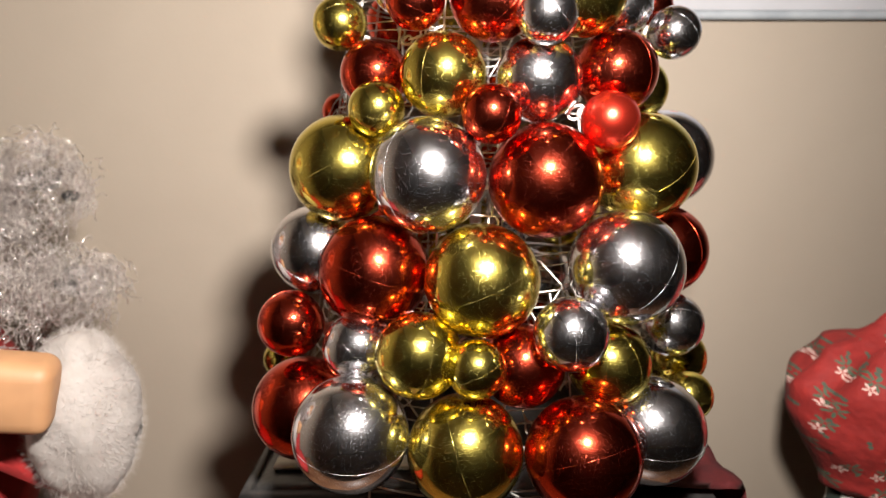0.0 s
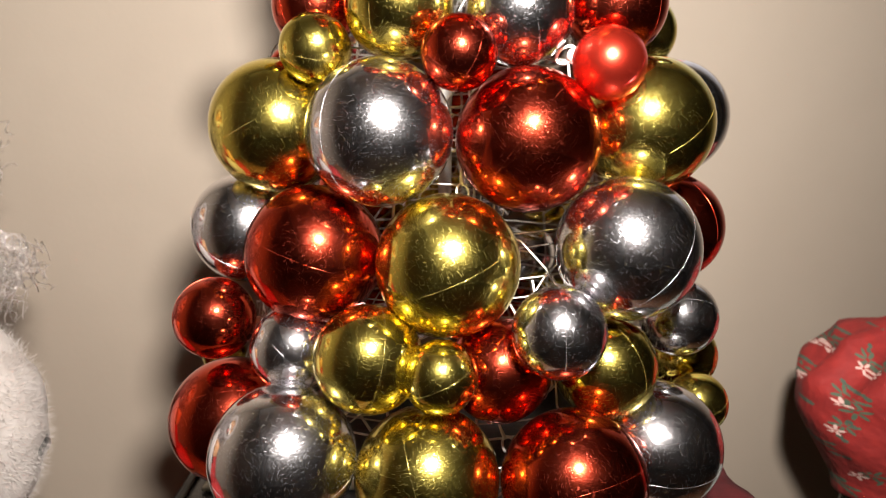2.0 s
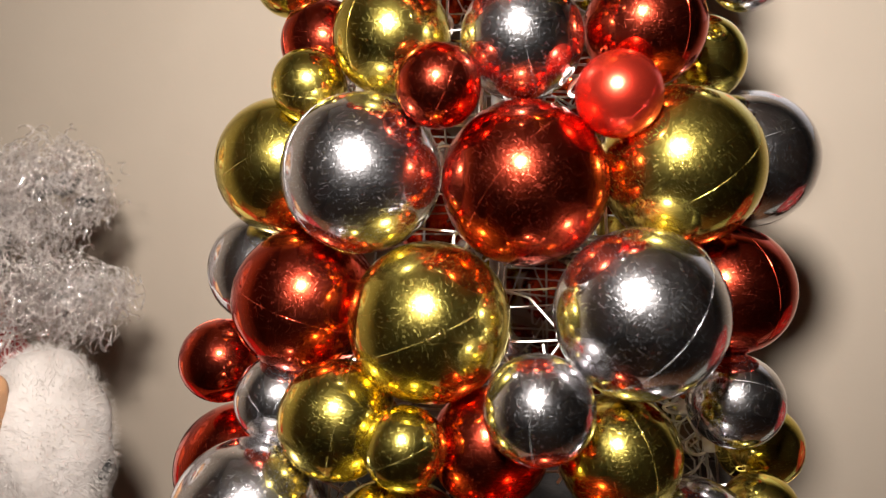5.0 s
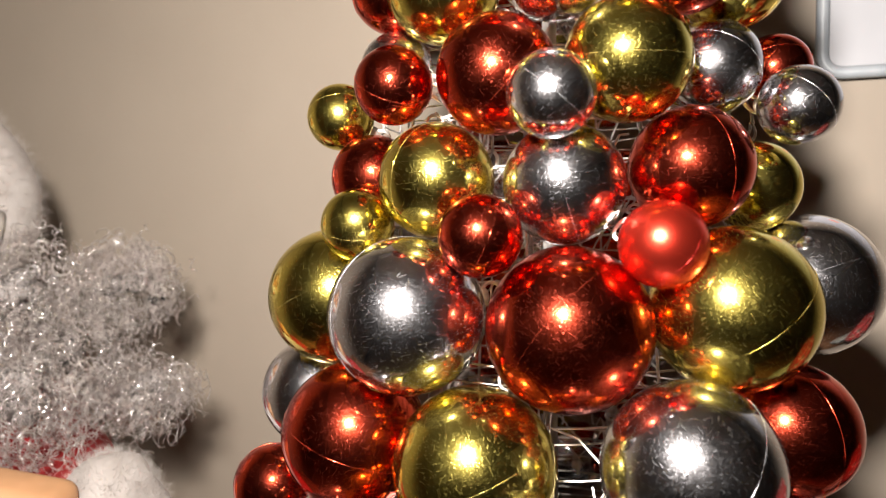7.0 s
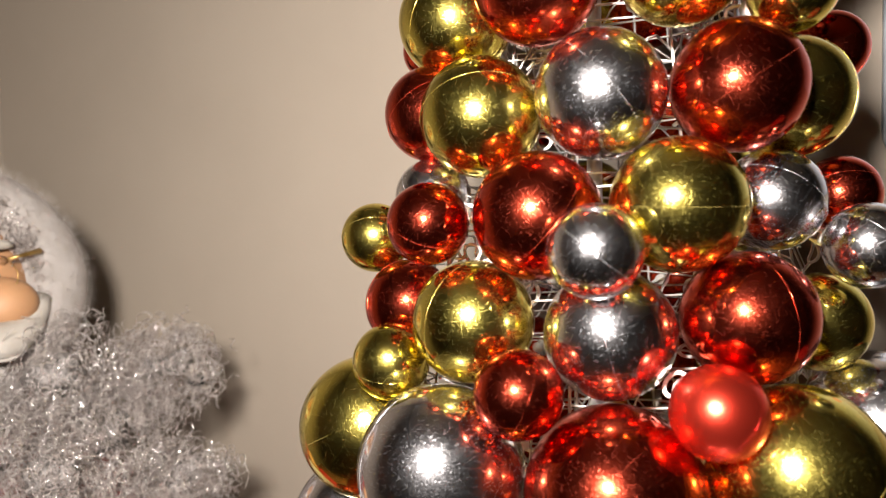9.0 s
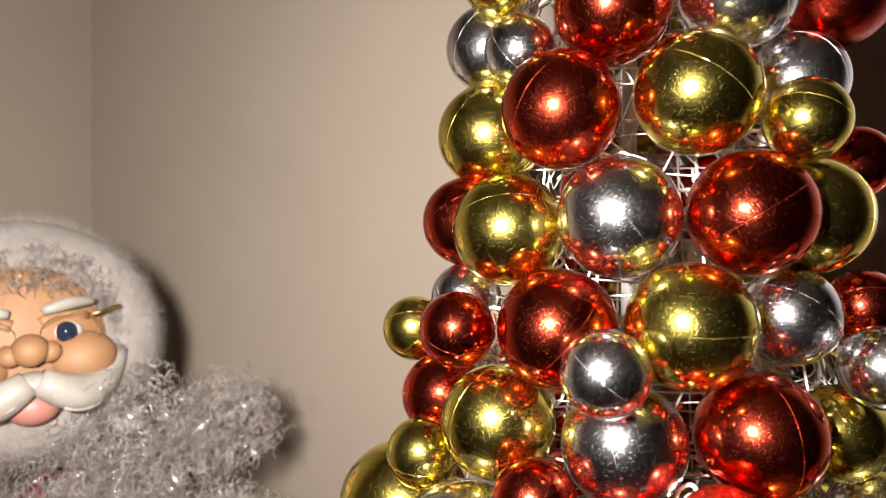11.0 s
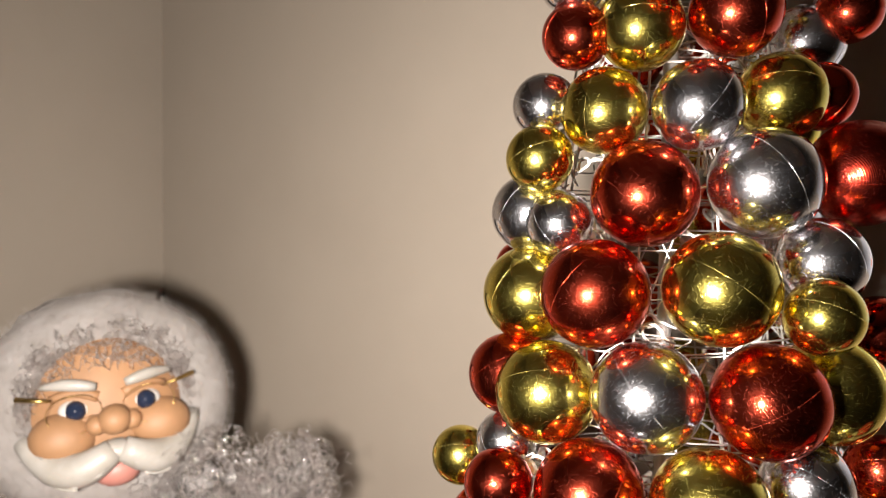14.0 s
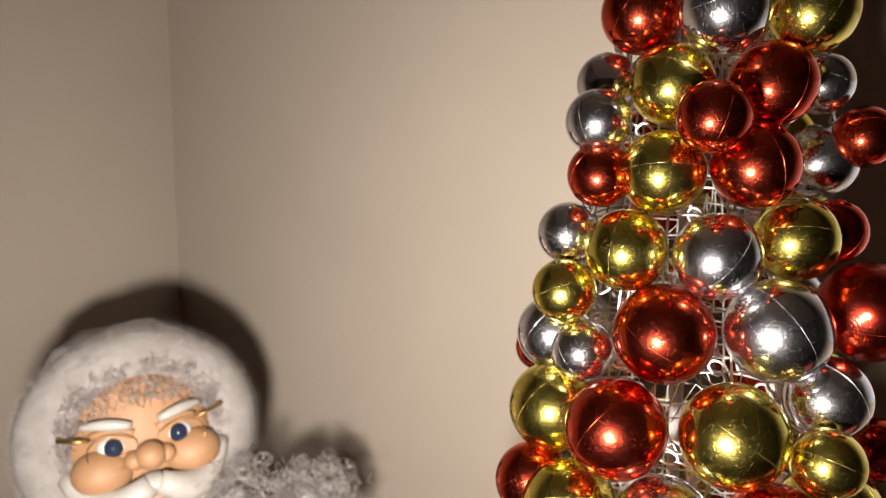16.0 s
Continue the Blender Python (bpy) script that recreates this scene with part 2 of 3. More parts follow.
def tube(bm, points, radius, sides=6, closed=False, mat=0):
    """A round wire along points."""
    n = len(points)
    rings = []
    for i, p in enumerate(points):
        a = points[(i - 1) % n] if closed or i else p
        b = points[(i + 1) % n] if closed or i < n - 1 else p
        d = (Vector(b) - Vector(a)).normalized()
        u = d.orthogonal().normalized() if not rings else (u - d * u.dot(d)).normalized()
        w = d.cross(u)
        rad = radius(i / max(1, n - 1)) if callable(radius) else radius
        rings.append([bm.verts.new(Vector(p) + (u * math.cos(2 * math.pi * k / sides) + w * math.sin(2 * math.pi * k / sides)) * rad) for k in range(sides)])
    for i in range(n if closed else n - 1):
        for k in range(sides):
            f = bm.faces.new((rings[i][k], rings[i][(k + 1) % sides], rings[(i + 1) % n][(k + 1) % sides], rings[(i + 1) % n][k]))
            f.material_index = mat
    if not closed:
        for ring in (rings[0][::-1], rings[-1]):
            bm.faces.new(ring).material_index = mat


def slab(name, lo, hi, mat, label, category, kind="structure", bevel=0.0):
    bm = bmesh.new()
    box(bm, lo, hi, bevel)
    return tagged(part(name, bm, mat, smooth=False), label, category, kind=kind)


# ---- the room ----
WALL_Y, WALL_X, EAST, SOUTH, CEIL = 0.965, -0.935, 2.6, -2.6, 2.5
slab("wall_north", (WALL_X - 0.12, WALL_Y, 0), (EAST + 0.12, WALL_Y + 0.12, CEIL), PAINT, "beige painted plaster wall behind the tree", "wall")
slab("wall_west", (WALL_X - 0.12, SOUTH, 0), (WALL_X, WALL_Y, CEIL), PAINT, "beige painted plaster wall meeting the corner", "wall")
slab("wall_east", (EAST, SOUTH, 0), (EAST + 0.12, WALL_Y, CEIL), PAINT, "beige painted plaster wall", "wall")
slab("wall_south", (WALL_X - 0.12, SOUTH - 0.12, 0), (EAST + 0.12, SOUTH, CEIL), PAINT, "beige painted plaster wall", "wall")
slab("floor", (WALL_X - 0.12, SOUTH - 0.12, -0.1), (EAST + 0.12, WALL_Y + 0.12, 0), CARPET, "dark brown carpet floor", "floor")
slab("ceiling", (WALL_X - 0.12, SOUTH - 0.12, CEIL), (EAST + 0.12, WALL_Y + 0.12, CEIL + 0.1), PLAIN, "plain off-white ceiling", "ceiling")

# ---- the board on the wall ----
def wall_board(x0, x1, z0, z1):
    top = thing("wall_board", pose((x0 + x1) / 2, WALL_Y, (z0 + z1) / 2), "white board with a rounded grey plastic frame hung on the wall", "board")
    w, h, r = (x1 - x0) / 2, (z1 - z0) / 2, 0.018
    bm = bmesh.new()
    box(bm, (-w + 0.004, -0.012, -h + 0.004), (w - 0.004, 0, h - 0.004))
    part("panel", bm, BOARD, top, smooth=False)
    pts = []
    for cx, cz, a0 in ((w - r, h - r, 0), (-w + r, h - r, 90), (-w + r, -h + r, 180), (w - r, -h + r, 270)):
        for k in range(7):
            a = radians(a0 + 15 * k)
            pts.append((cx + r * math.cos(a), -0.012, cz + r * math.sin(a)))
    bm = bmesh.new()
    tube(bm, pts, 0.006, 8, closed=True)
    part("frame", bm, GREY, top, "rounded grey plastic frame")
    bm = bmesh.new()
    box(bm, (-w + 0.068, -0.0145, -h + 0.05), (-w + 0.108, -0.0125, -h + 0.085), 0.0009)
    part("sticker", bm, STICKER, top, "orange-red paper sticker")
    return top


wall_board(0.232, 0.80, 1.198, 1.50)

# ---- the table and the black case ----
TABLE_Z = 0.45


def table():
    top = thing("low_table", pose(0.0, 0.62, 0), "dark stained wooden low table against the wall", "table")
    bm = bmesh.new()
    box(bm, (-0.82, -0.28, TABLE_Z - 0.03), (0.85, 0.335, TABLE_Z), 0.004)
    part("tabletop", bm, WOOD, top)
    for x in (-0.77, 0.8):
        for y in (-0.23, 0.285):
            bm = bmesh.new()
            box(bm, (x - 0.025, y - 0.025, 0), (x + 0.025, y + 0.025, TABLE_Z - 0.03), 0.003)
            part("leg", bm, WOOD, top)


table()
AXIS = (0.0295, 0.670)
BASE_Z = 0.775


def black_case():
    z = BASE_Z - TABLE_Z
    top = thing("black_case", pose(AXIS[0], AXIS[1], TABLE_Z), "black padded vinyl case standing on the table under the tree", "case")
    bm = bmesh.new()
    box(bm, (-0.188, -0.118, 0), (0.185, 0.15, z), 0.016, 4)
    bmesh.ops.subdivide_edges(bm, edges=[e for e in bm.edges if e.calc_length() > 0.1], cuts=14, use_grid_fill=True)
    for v in bm.verts:
        v.co += Vector((v.normal.x, v.normal.y, v.normal.z * 0.3)) * 0.005 * noise.noise(v.co * 12)
    part("body", bm, VINYL, top)
    bm = bmesh.new()
    tube(bm, [(-0.188, -0.116, z - 0.009), (0.183, -0.116, z - 0.009), (0.183, 0.148, z - 0.009), (-0.188, 0.148, z - 0.009)], 0.0085, 8, closed=True)
    part("piping", bm, VINYL, top)
    for x0, x1 in ((-0.172, -0.148), (-0.07, -0.035)):
        bm = bmesh.new()
        box(bm, (x0, -0.085, z + 0.0015), (x1, -0.065, z + 0.004))
        part("paper_label", bm, PAPER, top, "pale paper label")


black_case()


def red_cloth():
    """A cloth over the right end of the case, hanging down its side."""
    bm = bmesh.new()
    x0, y0, n, m = AXIS[0] + 0.11, AXIS[1] - 0.128, 22, 16
    grid = []
    for i in range(n):
        row = []
        for k in range(m):
            q, w = i / (n - 1), k / (m - 1)
            along = q * 0.24
            edge = 0.09
            x = x0 + min(along, edge) + 0.006 + 0.012 * max(0, q - 0.4) + 0.006 * noise.noise(Vector((w * 6, q * 3, 0)))
            z = BASE_Z + 0.007 - max(0, along - edge) + 0.004 * noise.noise(Vector((q * 5, w * 5, 3)))
            row.append(bm.verts.new((x, y0 + 0.2 * w, z)))
        grid.append(row)
    for i in range(n - 1):
        for k in range(m - 1):
            bm.faces.new((grid[i][k], grid[i + 1][k], grid[i + 1][k + 1], grid[i][k + 1]))
    bmesh.ops.solidify(bm, geom=bm.faces[:], thickness=0.003)
    return tagged(part("red_cloth", bm, RED_CLOTH), "dark red cloth draped over the end of the black case", "cloth")


red_cloth()

# ---- the tree: a cone of white wire, with baubles tied to it ----
R0, TAPER, TREE_TOP = 0.163, 0.129, 1.05


def cone_r(h):
    return max(0.012, R0 - TAPER * h)


def wire_r(h):
    return cone_r(h) * (1 - 0.28 * min(1, max(0, (h - 0.42) / 0.3)))


def wire_tree():
    top = thing("wire_tree", pose(AXIS[0], AXIS[1], BASE_Z), "cone-shaped tree frame of white wire standing on the black case", "tree frame")
    rnd = random.Random(5)
    h, tree_rings = 0.004, []
    while h < TREE_TOP - BASE_Z + 0.72:
        bm = bmesh.new()
        r = wire_r(h + BASE_Z - 0.75) * rnd.uniform(0.95, 1.0)
        sway, lag = rnd.uniform(0.001, 0.004), rnd.uniform(0, 6.2)
        tube(bm, [(r * math.cos(2 * math.pi * k / 40), r * math.sin(2 * math.pi * k / 40), h + 0.005 + sway * math.sin(math.pi * k / 10 + lag)) for k in range(40)], rnd.uniform(0.0005, 0.0008), 5, closed=True)
        part("ring", bm, WIRE, top)
        h += (0.010, 0.019)[len(tree_rings) % 2]
        tree_rings.append(h)
    hi = TREE_TOP - BASE_Z + 0.72
    bm = bmesh.new()
    tube(bm, [(0, 0, -0.004), (0, 0, hi)], 0.005, 8)
    part("pole", bm, WIRE, top)
    for k in range(14):
        a = 2 * math.pi * k / 14 + 0.12 * math.sin(5 * k)
        bm = bmesh.new()
        tube(bm, [(wire_r(q * hi) * 0.985 * math.cos(a), wire_r(q * hi) * 0.985 * math.sin(a), q * hi) for q in (0, 0.33, 0.66, 1)], 0.0009, 5)
        part("upright", bm, WIRE, top)
    for k in range(300):
        bm = bmesh.new()
        a, z = rnd.uniform(0, 2 * math.pi), rnd.uniform(0.02, hi - 0.05)
        da, dz = rnd.uniform(-1.0, 1.0), rnd.uniform(-0.09, 0.09)
        deep = 1.0 if k % 3 else rnd.uniform(0.72, 0.98)
        pts = []
        for i in range(9):
            q = i / 8
            zz = min(hi, max(0.003, z + dz * q + 0.012 * math.sin(q * 9 + k)))
            rr = wire_r(zz) * deep + 0.005 * math.sin(q * 12 + 2 * k)
            pts.append((rr * math.cos(a + da * q), rr * math.sin(a + da * q), zz))
        tube(bm, pts, rnd.uniform(0.0005, 0.0009), 4)
        part("binding_wire", bm, WIRE, top)
    return top


tree = wire_tree()


def hanging_loop(angle, height, radius, size, spin=0.0):
    """A white plastic hanger: a stem with an eyelet and a pointed foot, pushed on the wire."""
    a = radians(angle)
    out = Vector((math.sin(a), -math.cos(a), 0.15)).normalized()
    bm = bmesh.new()
    ringlet = [2 * math.pi * k / 18 for k in range(18)]
    tube(bm, [(0.5 * size * math.cos(q), 0.62 * size * math.sin(q), 0.12 * size * math.cos(2 * q)) for q in ringlet], 0.0009, 6, closed=True)
    tube(bm, [(0, 0.6 * size, 0), (0.1 * size, 1.2 * size, -0.2 * size), (0.3 * size, 1.9 * size, -0.6 * size)], lambda q: 0.0013 - 0.0007 * q, 7)
    tube(bm, [(0, -0.6 * size, 0), (-0.1 * size, -1.3 * size, -0.4 * size)], 0.0009, 7)
    ob = part("hanging_loop", bm, WIRE, tree, "white plastic hanging loop")
    h = height - (BASE_Z - 0.75)
    ob.matrix_basis = Matrix.LocRotScale(Vector((math.sin(a) * radius, -math.cos(a) * radius, h)), out.to_track_quat("Z", "Y") @ Euler((0.4 * math.sin(spin * 3), 0.4 * math.cos(spin * 2), spin)).to_quaternion(), None)


hanging_loop(87.0, 0.374, 0.127, 0.010, 0.4)
hanging_loop(-19.4, 0.378, 0.123, 0.009, 2.0)
hanging_loop(12.9, 0.482, 0.112, 0.010, 1.2)
hanging_loop(26.1, 0.732, 0.077, 0.009, 3.0)
hanging_loop(-4.3, 0.681, 0.084, 0.009, 4.2)
hanging_loop(-15.2, 0.580, 0.097, 0.009, 5.0)
hanging_loop(95.6, 0.692, 0.091, 0.010, 0.9)
hanging_loop(2.5, 0.243, 0.142, 0.008, 0.1)
loops = random.Random(8)
for row in range(13):
    for k in range(5):
        h = 0.09 + 0.05 * row + loops.uniform(-0.02, 0.02)
        turned = -40 + 27 * k + loops.uniform(-12, 12)
        if not (0.17 < h < 0.26 and 0 < turned < 28):
            hanging_loop(turned, h, wire_r(h) + loops.uniform(-0.006, 0.004), loops.uniform(0.006, 0.009), loops.uniform(0, 6.2))

SHELLS = {}


def bauble_meshes(colour, size):
    """Shell, moulding seam and cap of one size; local -z points to the wire."""
    r = size * 0.005
    bm = bmesh.new()
    bmesh.ops.create_uvsphere(bm, u_segments=52, v_segments=34, radius=r)
    for f in bm.faces:
        f.smooth = True
    shell = bpy.data.meshes.new("shell")
    bm.to_mesh(shell)
    bm.free()
    shell.materials.append(FOIL[colour])
    bm = bmesh.new()
    n = 96
    tube(bm, [(r * math.cos(2 * math.pi * k / n), 0, r * math.sin(2 * math.pi * k / n)) for k in range(n)], lambda q: 0.00002 + 0.00022 * max(0.0, 0.25 + noise.noise(Vector((r * 900, q * 26, size)))), 5, closed=True)
    for f in bm.faces:
        f.smooth = True
    seam = bpy.data.meshes.new("seam")
    bm.to_mesh(seam)
    bm.free()
    seam.materials.append(SEAM[colour])
    bm = bmesh.new()
    tube(bm, [(0, 0, -r - 0.006), (0, 0, -r + 0.002)], 0.0045, 12)
    tube(bm, [(0.006 * math.cos(a), 0, -r - 0.010 + 0.006 * math.sin(a)) for a in [2 * math.pi * k / 16 for k in range(16)]], 0.0011, 6, closed=True)
    for f in bm.faces:
        f.smooth = True
    cap = bpy.data.meshes.new("cap")
    bm.to_mesh(cap)
    bm.free()
    cap.materials.append(CLEAR)
    return shell, seam, cap


WORDS = {"gold": "shiny gold", "silver": "shiny silver", "red": "shiny dark red", "matte": "satin bright red", "thread": "thread-wound dark red"}
SIZES = {4: "small", 5: "fairly small", 6: "medium", 7: "fairly large", 8: "large"}
turns = random.Random(11)


def bauble(colour, size, angle, height, radius):
    """A bauble on the tree: angle in degrees from the front to the right, height over the case, metres from the axis."""
    key = (colour, size)
    if key not in SHELLS:
        SHELLS[key] = bauble_meshes(colour, size)
    a = radians(angle)
    out = Vector((math.sin(a), -math.cos(a), 0))
    place = Vector((AXIS[0], AXIS[1], 0.75 + height)) + out * radius
    axis = (out + Vector((turns.uniform(-0.4, 0.4), turns.uniform(-0.4, 0.4), turns.uniform(-0.3, 0.5)))).normalized()
    q = axis.to_track_quat("Z", "Y") @ Euler((0, 0, turns.uniform(0, 2 * math.pi))).to_quaternion()
    top = thing("bauble", Matrix.LocRotScale(place, q, None),
                f"{SIZES[size]} {WORDS[colour]} plastic bauble tied to the wire tree", "bauble", "baubles on the tree")
    for name, me in zip(("shell", "seam", "cap"), SHELLS[key]):
        ob = new(name, me)
        ob.parent = top
    return top


bauble("gold", 4, -115.4, 0.066, 0.223)
bauble("silver", 8, 39.4, 0.090, 0.195)
bauble("gold", 8, -4.3, 0.091, 0.191)
bauble("red", 8, 18.5, 0.091, 0.207)
bauble("red", 8, -49.0, 0.095, 0.182)
bauble("gold", 4, 55.1, 0.102, 0.198)
bauble("silver", 8, -25.9, 0.104, 0.212)
bauble("gold", 5, 69.8, 0.118, 0.180)
bauble("gold", 6, 29.5, 0.143, 0.182)
bauble("red", 6, 9.2, 0.144, 0.168)
bauble("gold", 4, -2.1, 0.152, 0.198)
bauble("silver", 5, -30.4, 0.154, 0.180)
bauble("gold", 6, -14.1, 0.157, 0.189)
bauble("silver", 5, 52.7, 0.160, 0.185)
bauble("red", 5, -49.1, 0.164, 0.191)
bauble("silver", 5, 15.5, 0.176, 0.205)
bauble("gold", 8, -0.9, 0.206, 0.170)
bauble("red", 8, -28.4, 0.208, 0.166)
bauble("silver", 8, 30.1, 0.215, 0.193)
bauble("red", 7, 55.8, 0.216, 0.172)
bauble("silver", 7, -52.8, 0.216, 0.161)
bauble("red", 8, 14.6, 0.274, 0.164)
bauble("silver", 8, -13.7, 0.278, 0.168)
bauble("gold", 8, -41.4, 0.280, 0.156)
bauble("gold", 8, 41.6, 0.282, 0.172)
bauble("silver", 8, 73.7, 0.285, 0.162)
bauble("matte", 4, 27.6, 0.315, 0.181)
bauble("red", 4, 0.8, 0.319, 0.174)
bauble("gold", 4, -27.9, 0.323, 0.162)
bauble("red", 4, -134.9, 0.327, 0.196)
bauble("gold", 5, 64.5, 0.341, 0.140)
bauble("silver", 6, 14.2, 0.343, 0.150)
bauble("gold", 6, -11.5, 0.346, 0.148)
bauble("red", 5, -35.7, 0.349, 0.137)
bauble("red", 6, 37.3, 0.350, 0.156)
bauble("silver", 4, 58.1, 0.381, 0.171)
bauble("silver", 4, 11.8, 0.382, 0.182)
bauble("gold", 4, -45.8, 0.386, 0.147)
bauble("red", 4, -17.1, 0.394, 0.163)
bauble("red", 6, 1.8, 0.397, 0.150)
bauble("gold", 6, 25.0, 0.401, 0.157)
bauble("silver", 5, 50.0, 0.403, 0.136)
bauble("red", 4, 72.2, 0.406, 0.144)
bauble("silver", 4, -25.7, 0.408, 0.137)
bauble("gold", 6, -11.4, 0.446, 0.139)
bauble("red", 5, -25.5, 0.451, 0.137)
bauble("silver", 6, 12.9, 0.452, 0.144)
bauble("red", 6, 36.6, 0.454, 0.151)
bauble("gold", 6, 57.2, 0.454, 0.134)
bauble("red", 4, 76.7, 0.484, 0.136)
bauble("gold", 4, 46.0, 0.498, 0.156)
bauble("gold", 6, -24.0, 0.500, 0.123)
bauble("red", 6, 1.3, 0.506, 0.143)
bauble("red", 4, -82.2, 0.510, 0.108)
bauble("gold", 6, 27.1, 0.511, 0.146)
bauble("silver", 5, 56.1, 0.524, 0.128)
bauble("silver", 4, -13.0, 0.544, 0.125)
bauble("silver", 5, -25.0, 0.550, 0.122)
bauble("red", 6, 10.4, 0.561, 0.121)
bauble("silver", 6, 39.3, 0.567, 0.128)
bauble("thread", 6, 68.1, 0.574, 0.132)
bauble("gold", 4, -16.6, 0.582, 0.134)
bauble("silver", 5, 23.3, 0.609, 0.123)
bauble("gold", 5, -1.7, 0.609, 0.117)
bauble("silver", 4, -22.1, 0.616, 0.118)
bauble("gold", 5, 49.7, 0.617, 0.109)
bauble("red", 4, 68.0, 0.620, 0.108)
bauble("red", 4, -10.5, 0.654, 0.119)
bauble("gold", 5, 7.5, 0.656, 0.111)
bauble("red", 5, 32.9, 0.661, 0.117)
bauble("silver", 5, 94.1, 0.662, 0.085)
bauble("red", 4, 90.7, 0.678, 0.110)
bauble("silver", 4, -11.4, 0.686, 0.120)
bauble("red", 4, 19.7, 0.687, 0.140)
bauble("red", 5, 38.9, 0.707, 0.107)
bauble("gold", 5, 8.2, 0.708, 0.098)
bauble("silver", 4, -20.2, 0.711, 0.090)
bauble("silver", 4, 83.5, 0.712, 0.085)
bauble("silver", 5, 22.1, 0.747, 0.119)
bauble("gold", 5, 51.9, 0.749, 0.106)
bauble("red", 5, -5.5, 0.752, 0.090)

# the rows that turn to the wall, and the tip
fill = random.Random(21)
shades = ("gold", "red", "silver", "red", "gold", "silver")
for row in range(11):
    h, size = 0.09 + row * 0.066, (8, 6, 8, 6, 6, 6, 6, 6, 5, 5, 5)[row]
    for k in range(4):
        bauble(shades[(row * 2 + k) % 6], size, 147 + k * 21 + (7 if row % 2 else 0) - 3, h + fill.uniform(-0.008, 0.008), cone_r(h) + size * 0.005)
for row in range(3):
    h = 0.822 + row * 0.055
    for k in range(6 - row):
        bauble(shades[(row + k) % 6], 5 if row < 2 else 4, 360 * k / (6 - row) + 25 * row, h, cone_r(h) + 0.024)


# ---- the doll beside the tree ----
def doll():
    bm = bmesh.new()
    mats = [FUR, SKIN, HAIR, MOULD, EYEBALL, EYEWHITE, LIPS, BRASS, ROBE, VINYL, UNDER, GLINT]
    F, K, H, W, E, EW, L, B, RO, BK, C, G = range(12)
    face = Vector((0.89, -0.44, 0.0)).normalized()
    side = Vector((0.44, 0.89, 0.0)).normalized()
    up = Vector((0, 0, 1))
    tip = radians(4.0)
    side, up = side * math.cos(tip) + up * math.sin(tip), up * math.cos(tip) - side * math.sin(tip)
    turn = Matrix((side, -face, up)).transposed()
    c = Vector((-0.58, 0.628, 1.085))
    rnd = random.Random(3)

    def at(s, f, u):
        return c + side * s + face * f + up * u

    def blade(p, d, length, width, mat):
        e = d.orthogonal().normalized() * width
        f = bm.faces.new((bm.verts.new(p - e), bm.verts.new(p + e), bm.verts.new(p + d * length)))
        f.material_index = mat

    strands = []

    def lock(p, d, size, count=3):
        """A loose ringlet: a few strands wound round one line that droops as it goes."""
        e = d.orthogonal().normalized()
        e = (e * math.cos(a := rnd.uniform(0, 6.28)) + d.cross(e) * math.sin(a)).normalized()
        g = np.array(d.cross(e))
        e, d, p = np.array(e), np.array(d), np.array(p)
        r, a0, pitch, n = size * rnd.uniform(0.4, 1.25), rnd.uniform(0, 6.28), size * rnd.uniform(0.1, 0.3), 14
        i = np.arange(n)[:, None]
        for k in range(count):
            w = a0 + rnd.uniform(-0.3, 0.3) + 0.66 * i
            rr, wide = r * rnd.uniform(0.8, 1.2), rnd.uniform(0.00008, 0.0002) if len(strands) % 7 else 0.00028
            radial = e * np.cos(w) + g * np.sin(w)
            line = p + radial * rr + d * (pitch * (i - n / 2)) - np.array((0, 0, 0.00005)) * i * i
            strands.append(np.stack((line + radial * wide, line - radial * wide * 0.5 + d * wide * 0.87, line - radial * wide * 0.5 - d * wide * 0.87), 1).reshape(-1, 3))

    def add_strands():
        n = 14
        verts = np.concatenate(strands)
        q = [(3 * i + k, 3 * i + (k + 1) % 3, 3 * i + 3 + (k + 1) % 3, 3 * i + 3 + k) for i in range(n - 1) for k in range(3)]
        faces = (np.array(q)[None] + (np.arange(len(strands)) * 3 * n)[:, None, None]).reshape(-1, 4)
        me = bpy.data.meshes.new("strands")
        me.from_pydata(verts.tolist(), [], faces.tolist())
        me.polygons.foreach_set("material_index", [H if (i // len(q)) % 7 else G for i in range(len(faces))])
        bm.from_mesh(me)
        bpy.data.meshes.remove(me)

    # hood: a dome behind and a ring of fur round the face
    ball(bm, at(0, -0.06, 0.005), (0.122, 0.085, 0.115), 32, 20, turn, F, 0.01, 30)
    ring = []
    for k in range(40):
        a = 2 * math.pi * k / 40
        ring.append(at(0.099 * math.sin(a), 0.012 - 0.012 * math.cos(a), 0.004 + 0.086 * math.cos(a)))
    tube(bm, ring, 0.034, 14, closed=True, mat=F)
    for k in range(26000):
        a, b2 = rnd.uniform(0, 6.28), rnd.uniform(0, 6.28)
        o = side * math.sin(a) + up * math.cos(a)
        d = (o * math.cos(b2) + face * math.sin(b2)).normalized()
        p = at(0.099 * math.sin(a), 0.012 - 0.012 * math.cos(a), 0.004 + 0.086 * math.cos(a)) + d * 0.033
        blade(p, (d + Vector((rnd.gauss(0, 0.5), rnd.gauss(0, 0.5), rnd.gauss(0, 0.5)))).normalized(), rnd.uniform(0.005, 0.018), 0.0001, F)
    # face
    ball(bm, at(0, 0.0, -0.01), (0.088, 0.068, 0.1), 32, 24, turn, K)
